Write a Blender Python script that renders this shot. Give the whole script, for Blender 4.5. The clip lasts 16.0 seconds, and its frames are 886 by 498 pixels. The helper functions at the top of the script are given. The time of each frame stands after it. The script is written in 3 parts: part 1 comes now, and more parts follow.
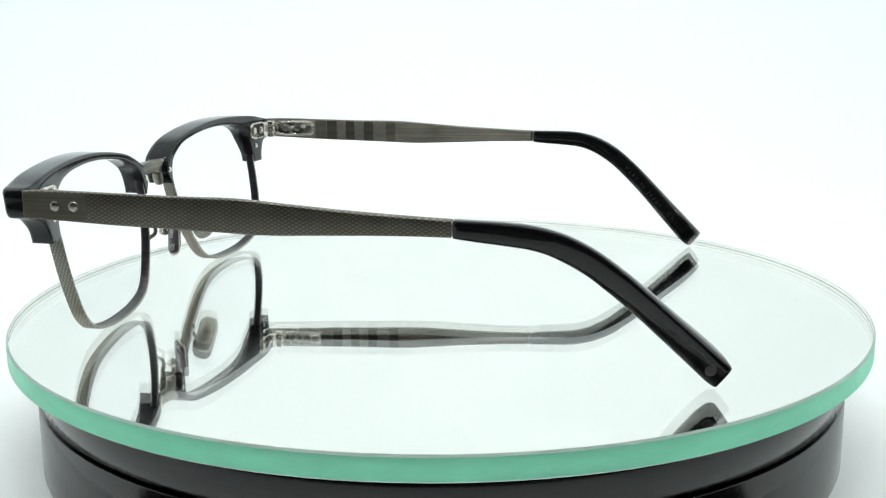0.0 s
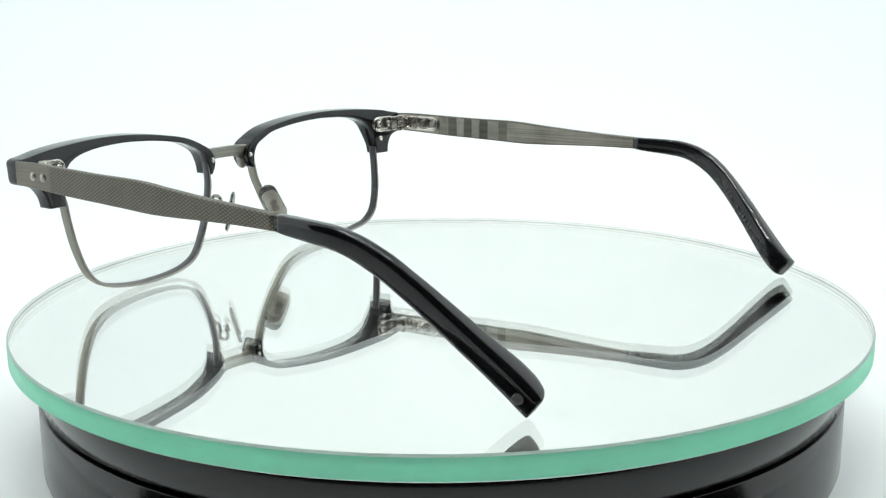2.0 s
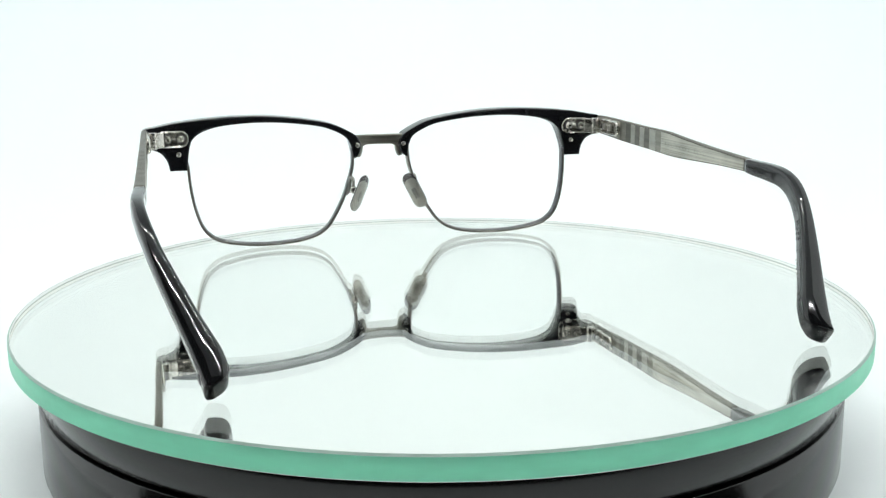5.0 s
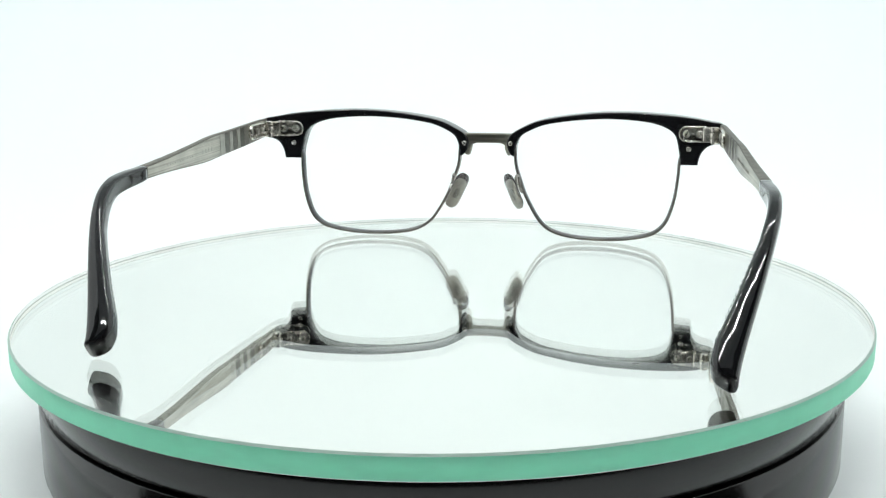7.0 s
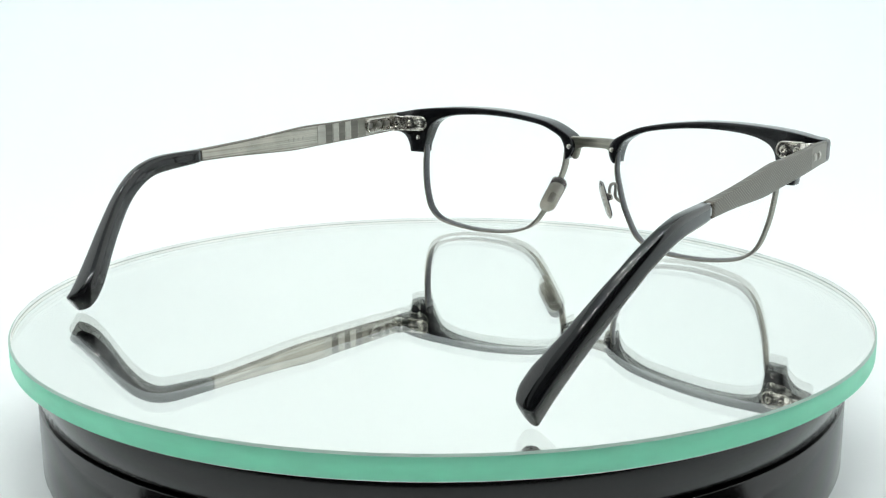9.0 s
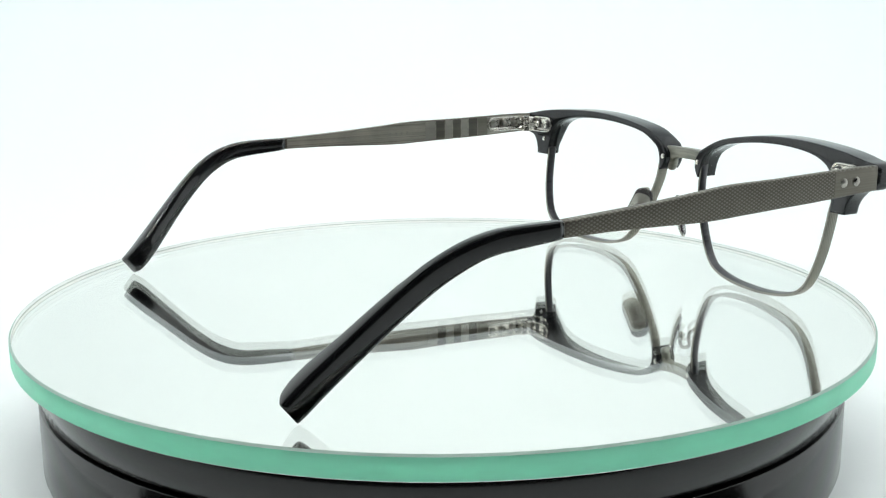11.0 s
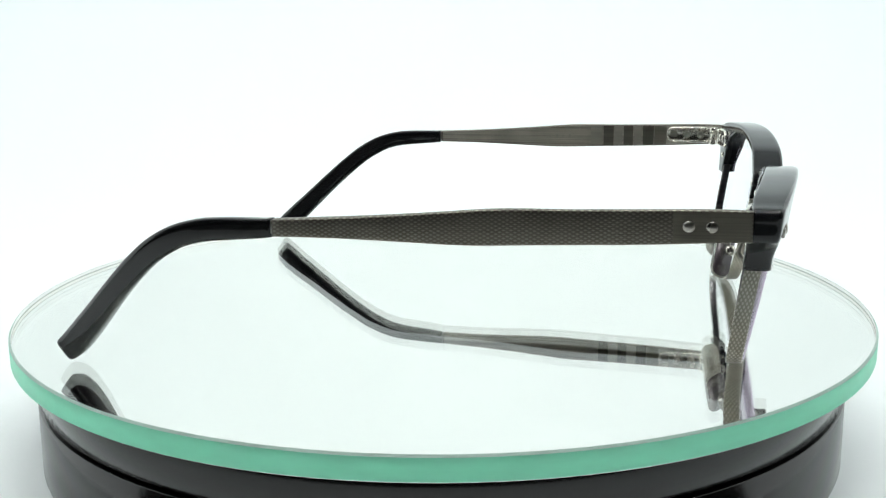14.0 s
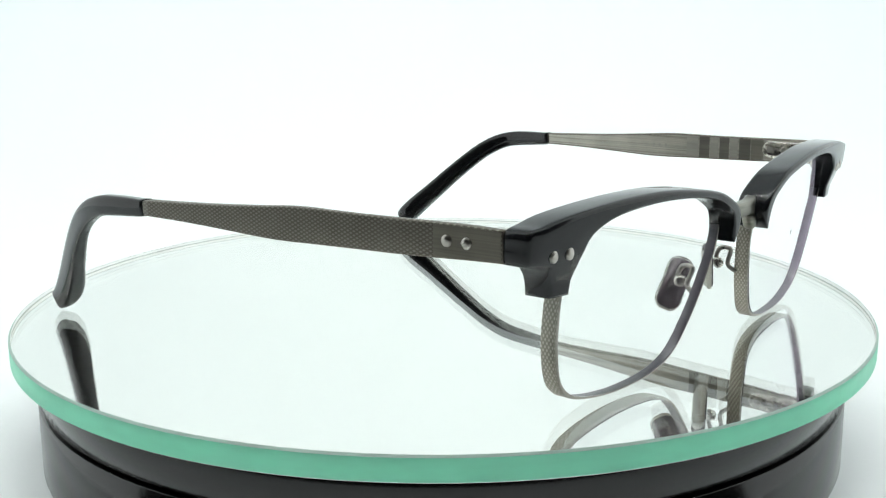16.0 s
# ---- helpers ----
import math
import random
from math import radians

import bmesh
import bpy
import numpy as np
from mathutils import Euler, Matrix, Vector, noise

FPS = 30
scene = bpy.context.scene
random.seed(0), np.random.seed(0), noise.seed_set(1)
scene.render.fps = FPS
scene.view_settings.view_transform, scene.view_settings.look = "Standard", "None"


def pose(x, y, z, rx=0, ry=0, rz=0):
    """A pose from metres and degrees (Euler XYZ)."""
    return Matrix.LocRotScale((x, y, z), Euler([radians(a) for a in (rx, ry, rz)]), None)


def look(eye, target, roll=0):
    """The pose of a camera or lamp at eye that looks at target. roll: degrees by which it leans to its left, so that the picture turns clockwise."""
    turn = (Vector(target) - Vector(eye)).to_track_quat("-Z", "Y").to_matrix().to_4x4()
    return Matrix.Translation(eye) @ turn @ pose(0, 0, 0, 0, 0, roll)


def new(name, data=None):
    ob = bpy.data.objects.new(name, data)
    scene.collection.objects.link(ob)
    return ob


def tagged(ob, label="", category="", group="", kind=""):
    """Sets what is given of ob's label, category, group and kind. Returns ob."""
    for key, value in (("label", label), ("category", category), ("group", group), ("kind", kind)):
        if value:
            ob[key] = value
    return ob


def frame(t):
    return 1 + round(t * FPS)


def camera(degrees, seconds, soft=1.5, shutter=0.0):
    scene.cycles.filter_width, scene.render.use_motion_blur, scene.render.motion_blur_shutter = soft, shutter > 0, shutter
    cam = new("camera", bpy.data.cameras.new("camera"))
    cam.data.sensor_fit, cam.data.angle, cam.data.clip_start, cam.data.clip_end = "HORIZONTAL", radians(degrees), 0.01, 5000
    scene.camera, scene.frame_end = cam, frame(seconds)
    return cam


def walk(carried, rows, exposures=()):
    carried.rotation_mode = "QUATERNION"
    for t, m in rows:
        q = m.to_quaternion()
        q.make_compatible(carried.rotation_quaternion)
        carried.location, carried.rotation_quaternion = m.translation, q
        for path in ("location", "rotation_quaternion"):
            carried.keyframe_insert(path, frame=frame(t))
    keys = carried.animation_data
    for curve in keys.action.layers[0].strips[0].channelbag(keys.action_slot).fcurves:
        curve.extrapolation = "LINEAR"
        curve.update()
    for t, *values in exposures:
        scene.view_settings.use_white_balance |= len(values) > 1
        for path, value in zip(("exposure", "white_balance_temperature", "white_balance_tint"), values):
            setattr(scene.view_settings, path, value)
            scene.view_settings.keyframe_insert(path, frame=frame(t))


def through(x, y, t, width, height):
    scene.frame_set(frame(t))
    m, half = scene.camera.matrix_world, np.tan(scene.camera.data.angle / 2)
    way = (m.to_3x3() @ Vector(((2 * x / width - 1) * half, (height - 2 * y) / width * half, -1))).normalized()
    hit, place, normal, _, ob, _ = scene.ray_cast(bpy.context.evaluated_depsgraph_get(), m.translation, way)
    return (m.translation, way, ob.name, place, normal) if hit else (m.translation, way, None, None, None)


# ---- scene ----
# Metres. The table of the light tent is z = 0; the glass disc's top stands 31.5 mm above it.
TOP = 0.0315
MM = 0.001

# ---- camera ----
cam = camera(43.77, 16.0, soft=1.25)
EYE = Vector((0.0, -0.26279, 0.06915 + TOP))
PITCH, YAW = radians(12.412), radians(0.070)
AIM = EYE + Vector((math.sin(YAW) * math.cos(PITCH), math.cos(YAW) * math.cos(PITCH), -math.sin(PITCH)))
walk(cam, [(0.0, look(EYE, AIM, -0.361)), (16.0, look(EYE, AIM, -0.361))])

# the turntable's turn, degrees, second by second
TURN = [79.62, 66.66, 53.57, 40.52, 27.57, 14.73, 1.90, -11.02, -23.89, -36.68, -49.53, -62.48, -75.63, -88.91, -102.17, -115.46, -128.81]
TURN_0 = 64.188          # turn of the glasses on the disc
SEAT = Vector((-0.065294, 0.031757, 0.0))   # place of the bridge on the disc

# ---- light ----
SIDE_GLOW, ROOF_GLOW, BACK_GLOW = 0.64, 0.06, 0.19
LED_GLOW = 400.0
scene.view_settings.exposure = -0.14
world = bpy.data.worlds.new("world")
scene.world = world
world.use_nodes = True
world.node_tree.nodes["Background"].inputs[0].default_value = (0.02, 0.021, 0.022, 1)
world.node_tree.nodes["Background"].inputs[1].default_value = 0.3


# ---- materials ----
def material(name):
    m = bpy.data.materials.new(name)
    m.use_nodes = True
    nt = m.node_tree
    return m, nt, nt.nodes["Principled BSDF"]


def node(nt, kind, **values):
    n = nt.nodes.new(kind)
    for key, value in values.items():
        n.inputs[key].default_value = value
    return n


def ramp(nt, source, stops):
    r = nt.nodes.new("ShaderNodeValToRGB")
    while len(r.color_ramp.elements) < len(stops):
        r.color_ramp.elements.new(0.5)
    for el, (pos, col) in zip(r.color_ramp.elements, stops):
        el.position, el.color = pos, (*col, 1)
    nt.links.new(source, r.inputs[0])
    return r.outputs[0]


def coords(nt, scale=(1, 1, 1), turn=(0, 0, 0)):
    tc = nt.nodes.new("ShaderNodeTexCoord")
    mp = node(nt, "ShaderNodeMapping", Scale=scale, Rotation=turn)
    nt.links.new(tc.outputs["Object"], mp.inputs["Vector"])
    return mp.outputs[0]


def noise_tex(nt, vec, scale, detail=3.0, rough=0.5):
    n = node(nt, "ShaderNodeTexNoise", Scale=scale, Detail=detail, Roughness=rough)
    nt.links.new(vec, n.inputs["Vector"])
    return n.outputs["Fac"]


def bump(nt, bsdf, height, strength, distance):
    b = node(nt, "ShaderNodeBump", Strength=strength, Distance=distance)
    nt.links.new(height, b.inputs["Height"])
    nt.links.new(b.outputs[0], bsdf.inputs["Normal"])
    return b


def span(nt, source, a, b):
    """Maps 0..1 to a..b."""
    n = node(nt, "ShaderNodeMapRange")
    n.inputs["To Min"].default_value, n.inputs["To Max"].default_value = a, b
    nt.links.new(source, n.inputs["Value"])
    return n.outputs[0]


def make_acetate(name, base, rough, grain=0.004, ior=1.45):
    m, nt, p = material(name)
    v = coords(nt, (1, 1, 1))
    streak = noise_tex(nt, coords(nt, (90, 40, 160)), 1.0, 4)
    col = ramp(nt, streak, [(0.35, base), (0.75, tuple(c + grain for c in base))])
    nt.links.new(col, p.inputs["Base Color"])
    nt.links.new(span(nt, noise_tex(nt, v, 300, 4), rough * 0.6, rough * 1.6), p.inputs["Roughness"])
    p.inputs["IOR"].default_value = ior
    bump(nt, p, noise_tex(nt, v, 160, 2), 0.07, 0.0004)
    return m


def make_knurl(name, pitch, depth=0.27, tone=1.0, cool=0.0):
    """Antique silver with a pressed lattice of small diamonds."""
    m, nt, p = material(name)
    tc = nt.nodes.new("ShaderNodeTexCoord")
    uv = nt.nodes.new("ShaderNodeUVMap")
    waves = []
    for turn in (0.50, -0.50):
        mp = node(nt, "ShaderNodeMapping", Rotation=(0, 0, turn))
        nt.links.new(uv.outputs[0], mp.inputs["Vector"])
        w = node(nt, "ShaderNodeTexWave", Scale=0.314 / pitch, Distortion=0.0)
        w.bands_direction = "Y"
        nt.links.new(mp.outputs[0], w.inputs["Vector"])
        waves.append(w.outputs["Fac"])
    mul = nt.nodes.new("ShaderNodeMath")
    mul.operation = "MULTIPLY"
    nt.links.new(waves[0], mul.inputs[0])
    nt.links.new(waves[1], mul.inputs[1])
    wear = noise_tex(nt, tc.outputs["Object"], 220, 5, 0.6)
    add = nt.nodes.new("ShaderNodeMath")
    add.operation = "MULTIPLY_ADD"
    nt.links.new(wear, add.inputs[0])
    add.inputs[1].default_value = 0.5
    nt.links.new(mul.outputs[0], add.inputs[2])
    col = ramp(nt, add.outputs[0], [(a, (tone * col[0], tone * col[1] * (1 + 0.6 * cool), tone * col[2] * (1 + cool))) for a, col in ((0.15, (0.145, 0.132, 0.108)), (0.45, (0.205, 0.188, 0.158)), (0.95, (0.315, 0.295, 0.255)))])
    nt.links.new(col, p.inputs["Base Color"])
    p.inputs["Metallic"].default_value = 1.0
    nt.links.new(span(nt, wear, 0.36, 0.52), p.inputs["Roughness"])
    bump(nt, p, mul.outputs[0], depth, 0.00012)
    return m


def make_brushed(name, base, dark, along=(300, 12, 900)):
    m, nt, p = material(name)
    streak = noise_tex(nt, coords(nt, along), 1.0, 5, 0.65)
    patch = noise_tex(nt, coords(nt), 90, 3)
    mix = nt.nodes.new("ShaderNodeMath")
    mix.operation = "MULTIPLY_ADD"
    nt.links.new(patch, mix.inputs[0])
    mix.inputs[1].default_value = 0.5
    nt.links.new(streak, mix.inputs[2])
    nt.links.new(ramp(nt, mix.outputs[0], [(0.45, dark), (0.95, base)]), p.inputs["Base Color"])
    p.inputs["Metallic"].default_value = 1.0
    nt.links.new(span(nt, streak, 0.26, 0.44), p.inputs["Roughness"])
    bump(nt, p, streak, 0.2, 0.0001)
    return m


def make_nickel(name, base, rough):
    m, nt, p = material(name)
    n = noise_tex(nt, coords(nt), 500, 4)
    nt.links.new(ramp(nt, n, [(0.3, tuple(c * 0.8 for c in base)), (0.7, base)]), p.inputs["Base Color"])
    p.inputs["Metallic"].default_value = 1.0
    nt.links.new(span(nt, n, rough * 0.7, rough * 1.4), p.inputs["Roughness"])
    bump(nt, p, noise_tex(nt, coords(nt), 1200, 2), 0.15, 0.0001)
    return m


def make_glass(name, tint, rough=0.0, ior=1.5):
    m, nt, p = material(name)
    g = node(nt, "ShaderNodeBsdfGlass", Color=(*tint, 1), Roughness=rough, IOR=ior)
    nt.links.new(g.outputs[0], nt.nodes["Material Output"].inputs["Surface"])
    return m


def make_lens(name):
    """Clear demo lens with a weak mauve coating."""
    m, nt, p = material(name)
    g = node(nt, "ShaderNodeBsdfRefraction", Color=(0.99, 0.995, 0.995, 1), Roughness=0.0, IOR=1.5)
    coat = node(nt, "ShaderNodeBsdfGlossy", Color=(0.86, 0.72, 0.90, 1), Roughness=0.01)
    fr = node(nt, "ShaderNodeFresnel", IOR=1.08)
    mix = nt.nodes.new("ShaderNodeMixShader")
    nt.links.new(fr.outputs[0], mix.inputs[0])
    nt.links.new(g.outputs[0], mix.inputs[1])
    nt.links.new(coat.outputs[0], mix.inputs[2])
    nt.links.new(mix.outputs[0], nt.nodes["Material Output"].inputs["Surface"])
    return m


def make_pad(name):
    m, nt, p = material(name)
    n = noise_tex(nt, coords(nt, (1, 1, 1.6)), 900, 3)
    nt.links.new(ramp(nt, n, [(0.35, (0.72, 0.74, 0.70)), (0.65, (0.97, 0.98, 0.96))]), p.inputs["Base Color"])
    p.inputs["Transmission Weight"].default_value = 0.92
    p.inputs["Roughness"].default_value = 0.10
    p.inputs["IOR"].default_value = 1.41
    bump(nt, p, n, 0.8, 0.0004)
    return m


def make_edge(name, base, rough, through):
    """Ground, pale green edge of float glass; the light inside the disc shines out of it."""
    m, nt, p = material(name)
    n = noise_tex(nt, coords(nt, (1, 1, 3)), 140, 4)
    col = ramp(nt, n, [(0.3, tuple(c * 0.94 for c in base)), (0.65, base)])
    nt.links.new(col, p.inputs["Base Color"])
    p.inputs["Roughness"].default_value = rough
    bump(nt, p, noise_tex(nt, coords(nt), 700, 3), 0.15, 0.0002)
    tr = nt.nodes.new("ShaderNodeBsdfTranslucent")
    nt.links.new(col, tr.inputs["Color"])
    mix = nt.nodes.new("ShaderNodeMixShader")
    mix.inputs[0].default_value = through
    nt.links.new(p.outputs[0], mix.inputs[1])
    nt.links.new(tr.outputs[0], mix.inputs[2])
    nt.links.new(mix.outputs[0], nt.nodes["Material Output"].inputs["Surface"])
    return m


def make_clear(name):
    m, nt, p = material(name)
    t = node(nt, "ShaderNodeBsdfTransparent", Color=(0.98, 1.0, 0.99, 1))
    nt.links.new(t.outputs[0], nt.nodes["Material Output"].inputs["Surface"])
    return m


def make_plastic(name, base, rough):
    m, nt, p = material(name)
    v = coords(nt)
    n = noise_tex(nt, v, 60, 5, 0.6)
    nt.links.new(ramp(nt, n, [(0.3, base), (0.8, tuple(c * 1.5 for c in base))]), p.inputs["Base Color"])
    nt.links.new(span(nt, noise_tex(nt, v, 35, 4), rough * 0.75, rough * 1.35), p.inputs["Roughness"])
    bump(nt, p, noise_tex(nt, v, 900, 2), 0.06, 0.0002)
    return m


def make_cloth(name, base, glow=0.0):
    """White tent fabric; glow makes it give off added light, no lamps are built behind it."""
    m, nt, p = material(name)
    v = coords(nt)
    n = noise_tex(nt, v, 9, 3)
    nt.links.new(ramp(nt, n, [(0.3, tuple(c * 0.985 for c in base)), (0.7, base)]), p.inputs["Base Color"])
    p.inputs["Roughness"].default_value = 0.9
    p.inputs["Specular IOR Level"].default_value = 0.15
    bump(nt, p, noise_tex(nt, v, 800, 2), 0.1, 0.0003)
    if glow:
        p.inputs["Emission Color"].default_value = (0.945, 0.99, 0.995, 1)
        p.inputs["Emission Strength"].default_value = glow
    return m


ACETATE = make_acetate("black acetate", (0.008, 0.009, 0.0105), 0.09)
TIP_BLACK = make_acetate("black tip acetate", (0.006, 0.0068, 0.0076), 0.05, 0.003, 1.52)
KNURL = make_knurl("knurled antique silver", 0.00064, 0.34, 0.74, 0.02)
KNURL_FINE = make_knurl("fine knurled antique silver", 0.00066, 0.38, 1.3, 0.09)
BRUSHED = make_brushed("brushed antique silver", (0.62, 0.60, 0.53), (0.15, 0.146, 0.122), (300, 16, 2400))
PATINA = make_brushed("darkened silver", (0.20, 0.192, 0.168), (0.11, 0.105, 0.092))
MID_SILVER = make_brushed("mid-dark brushed silver", (0.30, 0.29, 0.25), (0.16, 0.155, 0.13))
PLAIN = make_brushed("dark brushed silver", (0.21, 0.196, 0.164), (0.118, 0.110, 0.091), (300, 16, 2400))
BRIDGE = make_brushed("streaked antique silver", (0.33, 0.325, 0.28), (0.126, 0.125, 0.108), (60, 300, 1100))
BRIGHT = make_brushed("bright brushed silver", (0.47, 0.46, 0.41), (0.30, 0.29, 0.26), (300, 40, 500))
NICKEL = make_nickel("polished nickel", (0.76, 0.74, 0.68), 0.24)
PLATE = make_nickel("worn nickel plate", (0.66, 0.65, 0.60), 0.42)
NICKEL_DARK = make_nickel("dull nickel", (0.36, 0.35, 0.32), 0.3)
MAUVE = make_plastic("dark mauve enamel", (0.058, 0.048, 0.056), 0.25)
RIVET = make_nickel("satin rivet", (0.46, 0.44, 0.40), 0.27)
RIM_EDGE = make_brushed("polished rim edge", (0.36, 0.35, 0.315), (0.20, 0.195, 0.175), (200, 200, 200))
RIM_INSIDE = make_brushed("blackened rim groove", (0.13, 0.13, 0.137), (0.065, 0.065, 0.07))
MARK = make_plastic("faded grey print", (0.019, 0.019, 0.019), 0.4)
LENS = make_lens("coated lens")
PAD = make_pad("clear silicone")
DISC_GLASS = make_glass("disc glass", (0.99, 1.0, 0.993))
EDGE = make_edge("green glass edge", (0.43, 1.0, 0.78), 0.2, 0.5)
CLEAR = make_clear("clear bond")
GROUND = make_edge("ground glass wall", (0.92, 0.94, 0.935), 0.6, 0.08)
CHAMFER = make_edge("ground glass chamfer", (0.50, 0.66, 0.60), 0.5, 0.3)
ARRIS = make_edge("dark ground arris", (0.20, 0.23, 0.225), 0.6, 0.03)
MIRROR, _nt, _p = material("mirror silver")
_p.inputs["Base Color"].default_value = (1.0, 0.985, 0.962, 1)
_p.inputs["Metallic"].default_value, _p.inputs["Roughness"].default_value = 1.0, 0.0
BASE_BLACK = make_plastic("glossy black plastic", (0.005, 0.005, 0.005), 0.12)
GROOVE = make_plastic("matt black groove", (0.004, 0.004, 0.004), 0.6)
# backdrop emission is added to lift the white; the cloth is no lamp
CLOTH = make_cloth("white backdrop cloth with fill glow", (0.742, 0.80, 0.804), BACK_GLOW)
# side and roof emission is added, in place of unseen lamps outside the tent
CLOTH_SIDE = make_cloth("side cloth with fill glow", (0.60, 0.62, 0.62), SIDE_GLOW)
CLOTH_ROOF = make_cloth("roof cloth with fill glow", (0.60, 0.62, 0.62), ROOF_GLOW)
DARK_WALL = make_plastic("dark studio wall", (0.024, 0.025, 0.026), 0.8)


# ---- mesh helpers ----
def mesh_of(name, bm, mat, smooth=True):
    bmesh.ops.recalc_face_normals(bm, faces=bm.faces)
    me = bpy.data.meshes.new(name)
    bm.to_mesh(me)
    bm.free()
    if smooth:
        for poly in me.polygons:
            poly.use_smooth = True
    me.materials.append(mat)
    return me


def part(name, bm, mat, parent=None, label="", smooth=True):
    ob = new(name, mesh_of(name, bm, mat, smooth))
    if parent:
        ob.parent = parent
    if label:
        ob["label"] = label
    return ob


def loft(rings, closed=False, caps=True, uvs=None):
    """Skins rings of equal length; uvs: one (u, v) per ring point."""
    bm = bmesh.new()
    vs = [[bm.verts.new(p) for p in ring] for ring in rings]
    k, n = len(rings[0]), len(rings)
    lay = bm.loops.layers.uv.new("UVMap")
    for i in range(n if closed else n - 1):
        for j in range(k):
            a, b = vs[i], vs[(i + 1) % n]
            f = bm.faces.new((a[j], a[(j + 1) % k], b[(j + 1) % k], b[j]))
            if uvs:
                j2 = j + 1
                ua, ub = uvs(i, j), uvs(i, j2)
                uc, ud = uvs(i + 1, j2), uvs(i + 1, j)
                for loop, uv in zip(f.loops, (ua, ub, uc, ud)):
                    loop[lay].uv = uv
    if caps and not closed:
        bm.faces.new(vs[0])
        bm.faces.new(list(reversed(vs[-1])))
    return bm


def curve_through(pts, steps, closed=False):
    """Catmull-Rom through points of any dimension."""
    pts = [np.array(p, float) for p in pts]
    n = len(pts)
    out = []
    for i in range(n if closed else n - 1):
        if closed:
            a, b, c, d = (pts[(i + k) % n] for k in (-1, 0, 1, 2))
        else:
            b, c = pts[i], pts[i + 1]
            a = pts[i - 1] if i else 2 * b - c
            d = pts[i + 2] if i + 2 < n else 2 * c - b
        for s in range(steps):
            t = s / steps
            out.append(0.5 * (2 * b + (c - a) * t + (2 * a - 5 * b + 4 * c - d) * t * t + (3 * b - a - 3 * c + d) * t ** 3))
    if not closed:
        out.append(pts[-1])
    return out


def rounded(w, h, r, seg=3):
    """Rounded rectangle round the origin, as (u, v)."""
    r = min(r, w / 2 * 0.98, h / 2 * 0.98)
    out = []
    for cx, cy, a0 in ((w / 2 - r, h / 2 - r, 0), (-w / 2 + r, h / 2 - r, 90), (-w / 2 + r, -h / 2 + r, 180), (w / 2 - r, -h / 2 + r, 270)):
        for s in range(seg + 1):
            a = radians(a0 + 90 * s / seg)
            out.append((cx + r * math.cos(a), cy + r * math.sin(a)))
    return out


def lathe(profile, seg=48, caps=True):
    """Turns (radius, z) pairs round z."""
    rings = [[(r * math.cos(2 * math.pi * k / seg), r * math.sin(2 * math.pi * k / seg), z) for k in range(seg)] for r, z in profile]
    return loft(rings, caps=caps)


def place(bm, m):
    bmesh.ops.transform(bm, matrix=m, verts=bm.verts)
    return bm


def dome(radius, height, seg=14):
    return lathe([(radius, -0.3 * MM), (radius, 0.0), (radius * 0.92, height * 0.45), (radius * 0.68, height * 0.8), (radius * 0.3, height * 0.98), (0.02 * MM, height)], seg)


def facing(origin, way):
    """A pose whose z points along way."""
    q = Vector(way).to_track_quat("Z", "Y")
    return Matrix.Translation(Vector(origin)) @ q.to_matrix().to_4x4()


def screw_head(radius, height):
    """Low screw head with a rounded shoulder and a sunk middle."""
    return lathe([(radius, -0.3 * MM), (radius, height * 0.45), (radius * 0.86, height * 0.95), (radius * 0.6, height), (radius * 0.46, height * 0.35), (0.02 * MM, height * 0.3)], 16)


def stadium(length, width, thick, seg=6, r=None):
    """Flat plate with rounded ends, long in x, thick in z, edges broken."""
    rings = []
    for inset, z in ((0.0, 0.0), (0.0, thick * 0.7), (0.18 * thick, thick * 0.92), (0.45 * thick, thick)):
        rings.append([(x, y, z) for x, y in rounded(length - 2 * inset, width - 2 * inset, (r or width / 2) - inset, seg)])
    return loft(rings)


def tray(length, width, thick, lip, seg=6):
    """Plate with rounded ends and a raised, bevelled lip round a sunk floor; long in x."""
    rings = []
    for inset, z in ((0.0, 0.0), (0.0, thick * 0.55), (0.3 * lip, thick * 0.9), (0.55 * lip, thick), (0.8 * lip, thick * 0.92), (1.15 * lip, thick * 0.5), (1.25 * lip, thick * 0.45)):
        rings.append([(x, y, z) for x, y in rounded(length - 2 * inset, width - 2 * inset, width / 2 - inset, seg)])
    return loft(rings)


def tube(points, radius, seg=8):
    pts = [Vector(p) for p in points]
    rings = []
    for i, p in enumerate(pts):
        d = (pts[min(i + 1, len(pts) - 1)] - pts[max(i - 1, 0)]).normalized()
        side = d.orthogonal().normalized() if i == 0 else (side - side.dot(d) * d).normalized()
        up = d.cross(side)
        rr = radius[i] if isinstance(radius, (list, tuple)) else radius
        rings.append([p + rr * (math.cos(2 * math.pi * k / seg) * side + math.sin(2 * math.pi * k / seg) * up) for k in range(seg)])
    return loft(rings)


# ---- the tent and the room ----
def box_wall(name, x0, x1, y0, y1, z0, z1, mat):
    bm = bmesh.new()
    bmesh.ops.create_cube(bm, size=1)
    place(bm, Matrix.Translation(((x0 + x1) / 2, (y0 + y1) / 2, (z0 + z1) / 2)) @ Matrix.Diagonal((x1 - x0, y1 - y0, z1 - z0, 1)))
    return tagged(part(name, bm, mat, smooth=False), kind="structure")


TENT_X, TENT_Y0, TENT_Y1, TENT_Z = 0.42, -0.13, 0.62, 0.72
ROOF_Y0 = -0.36

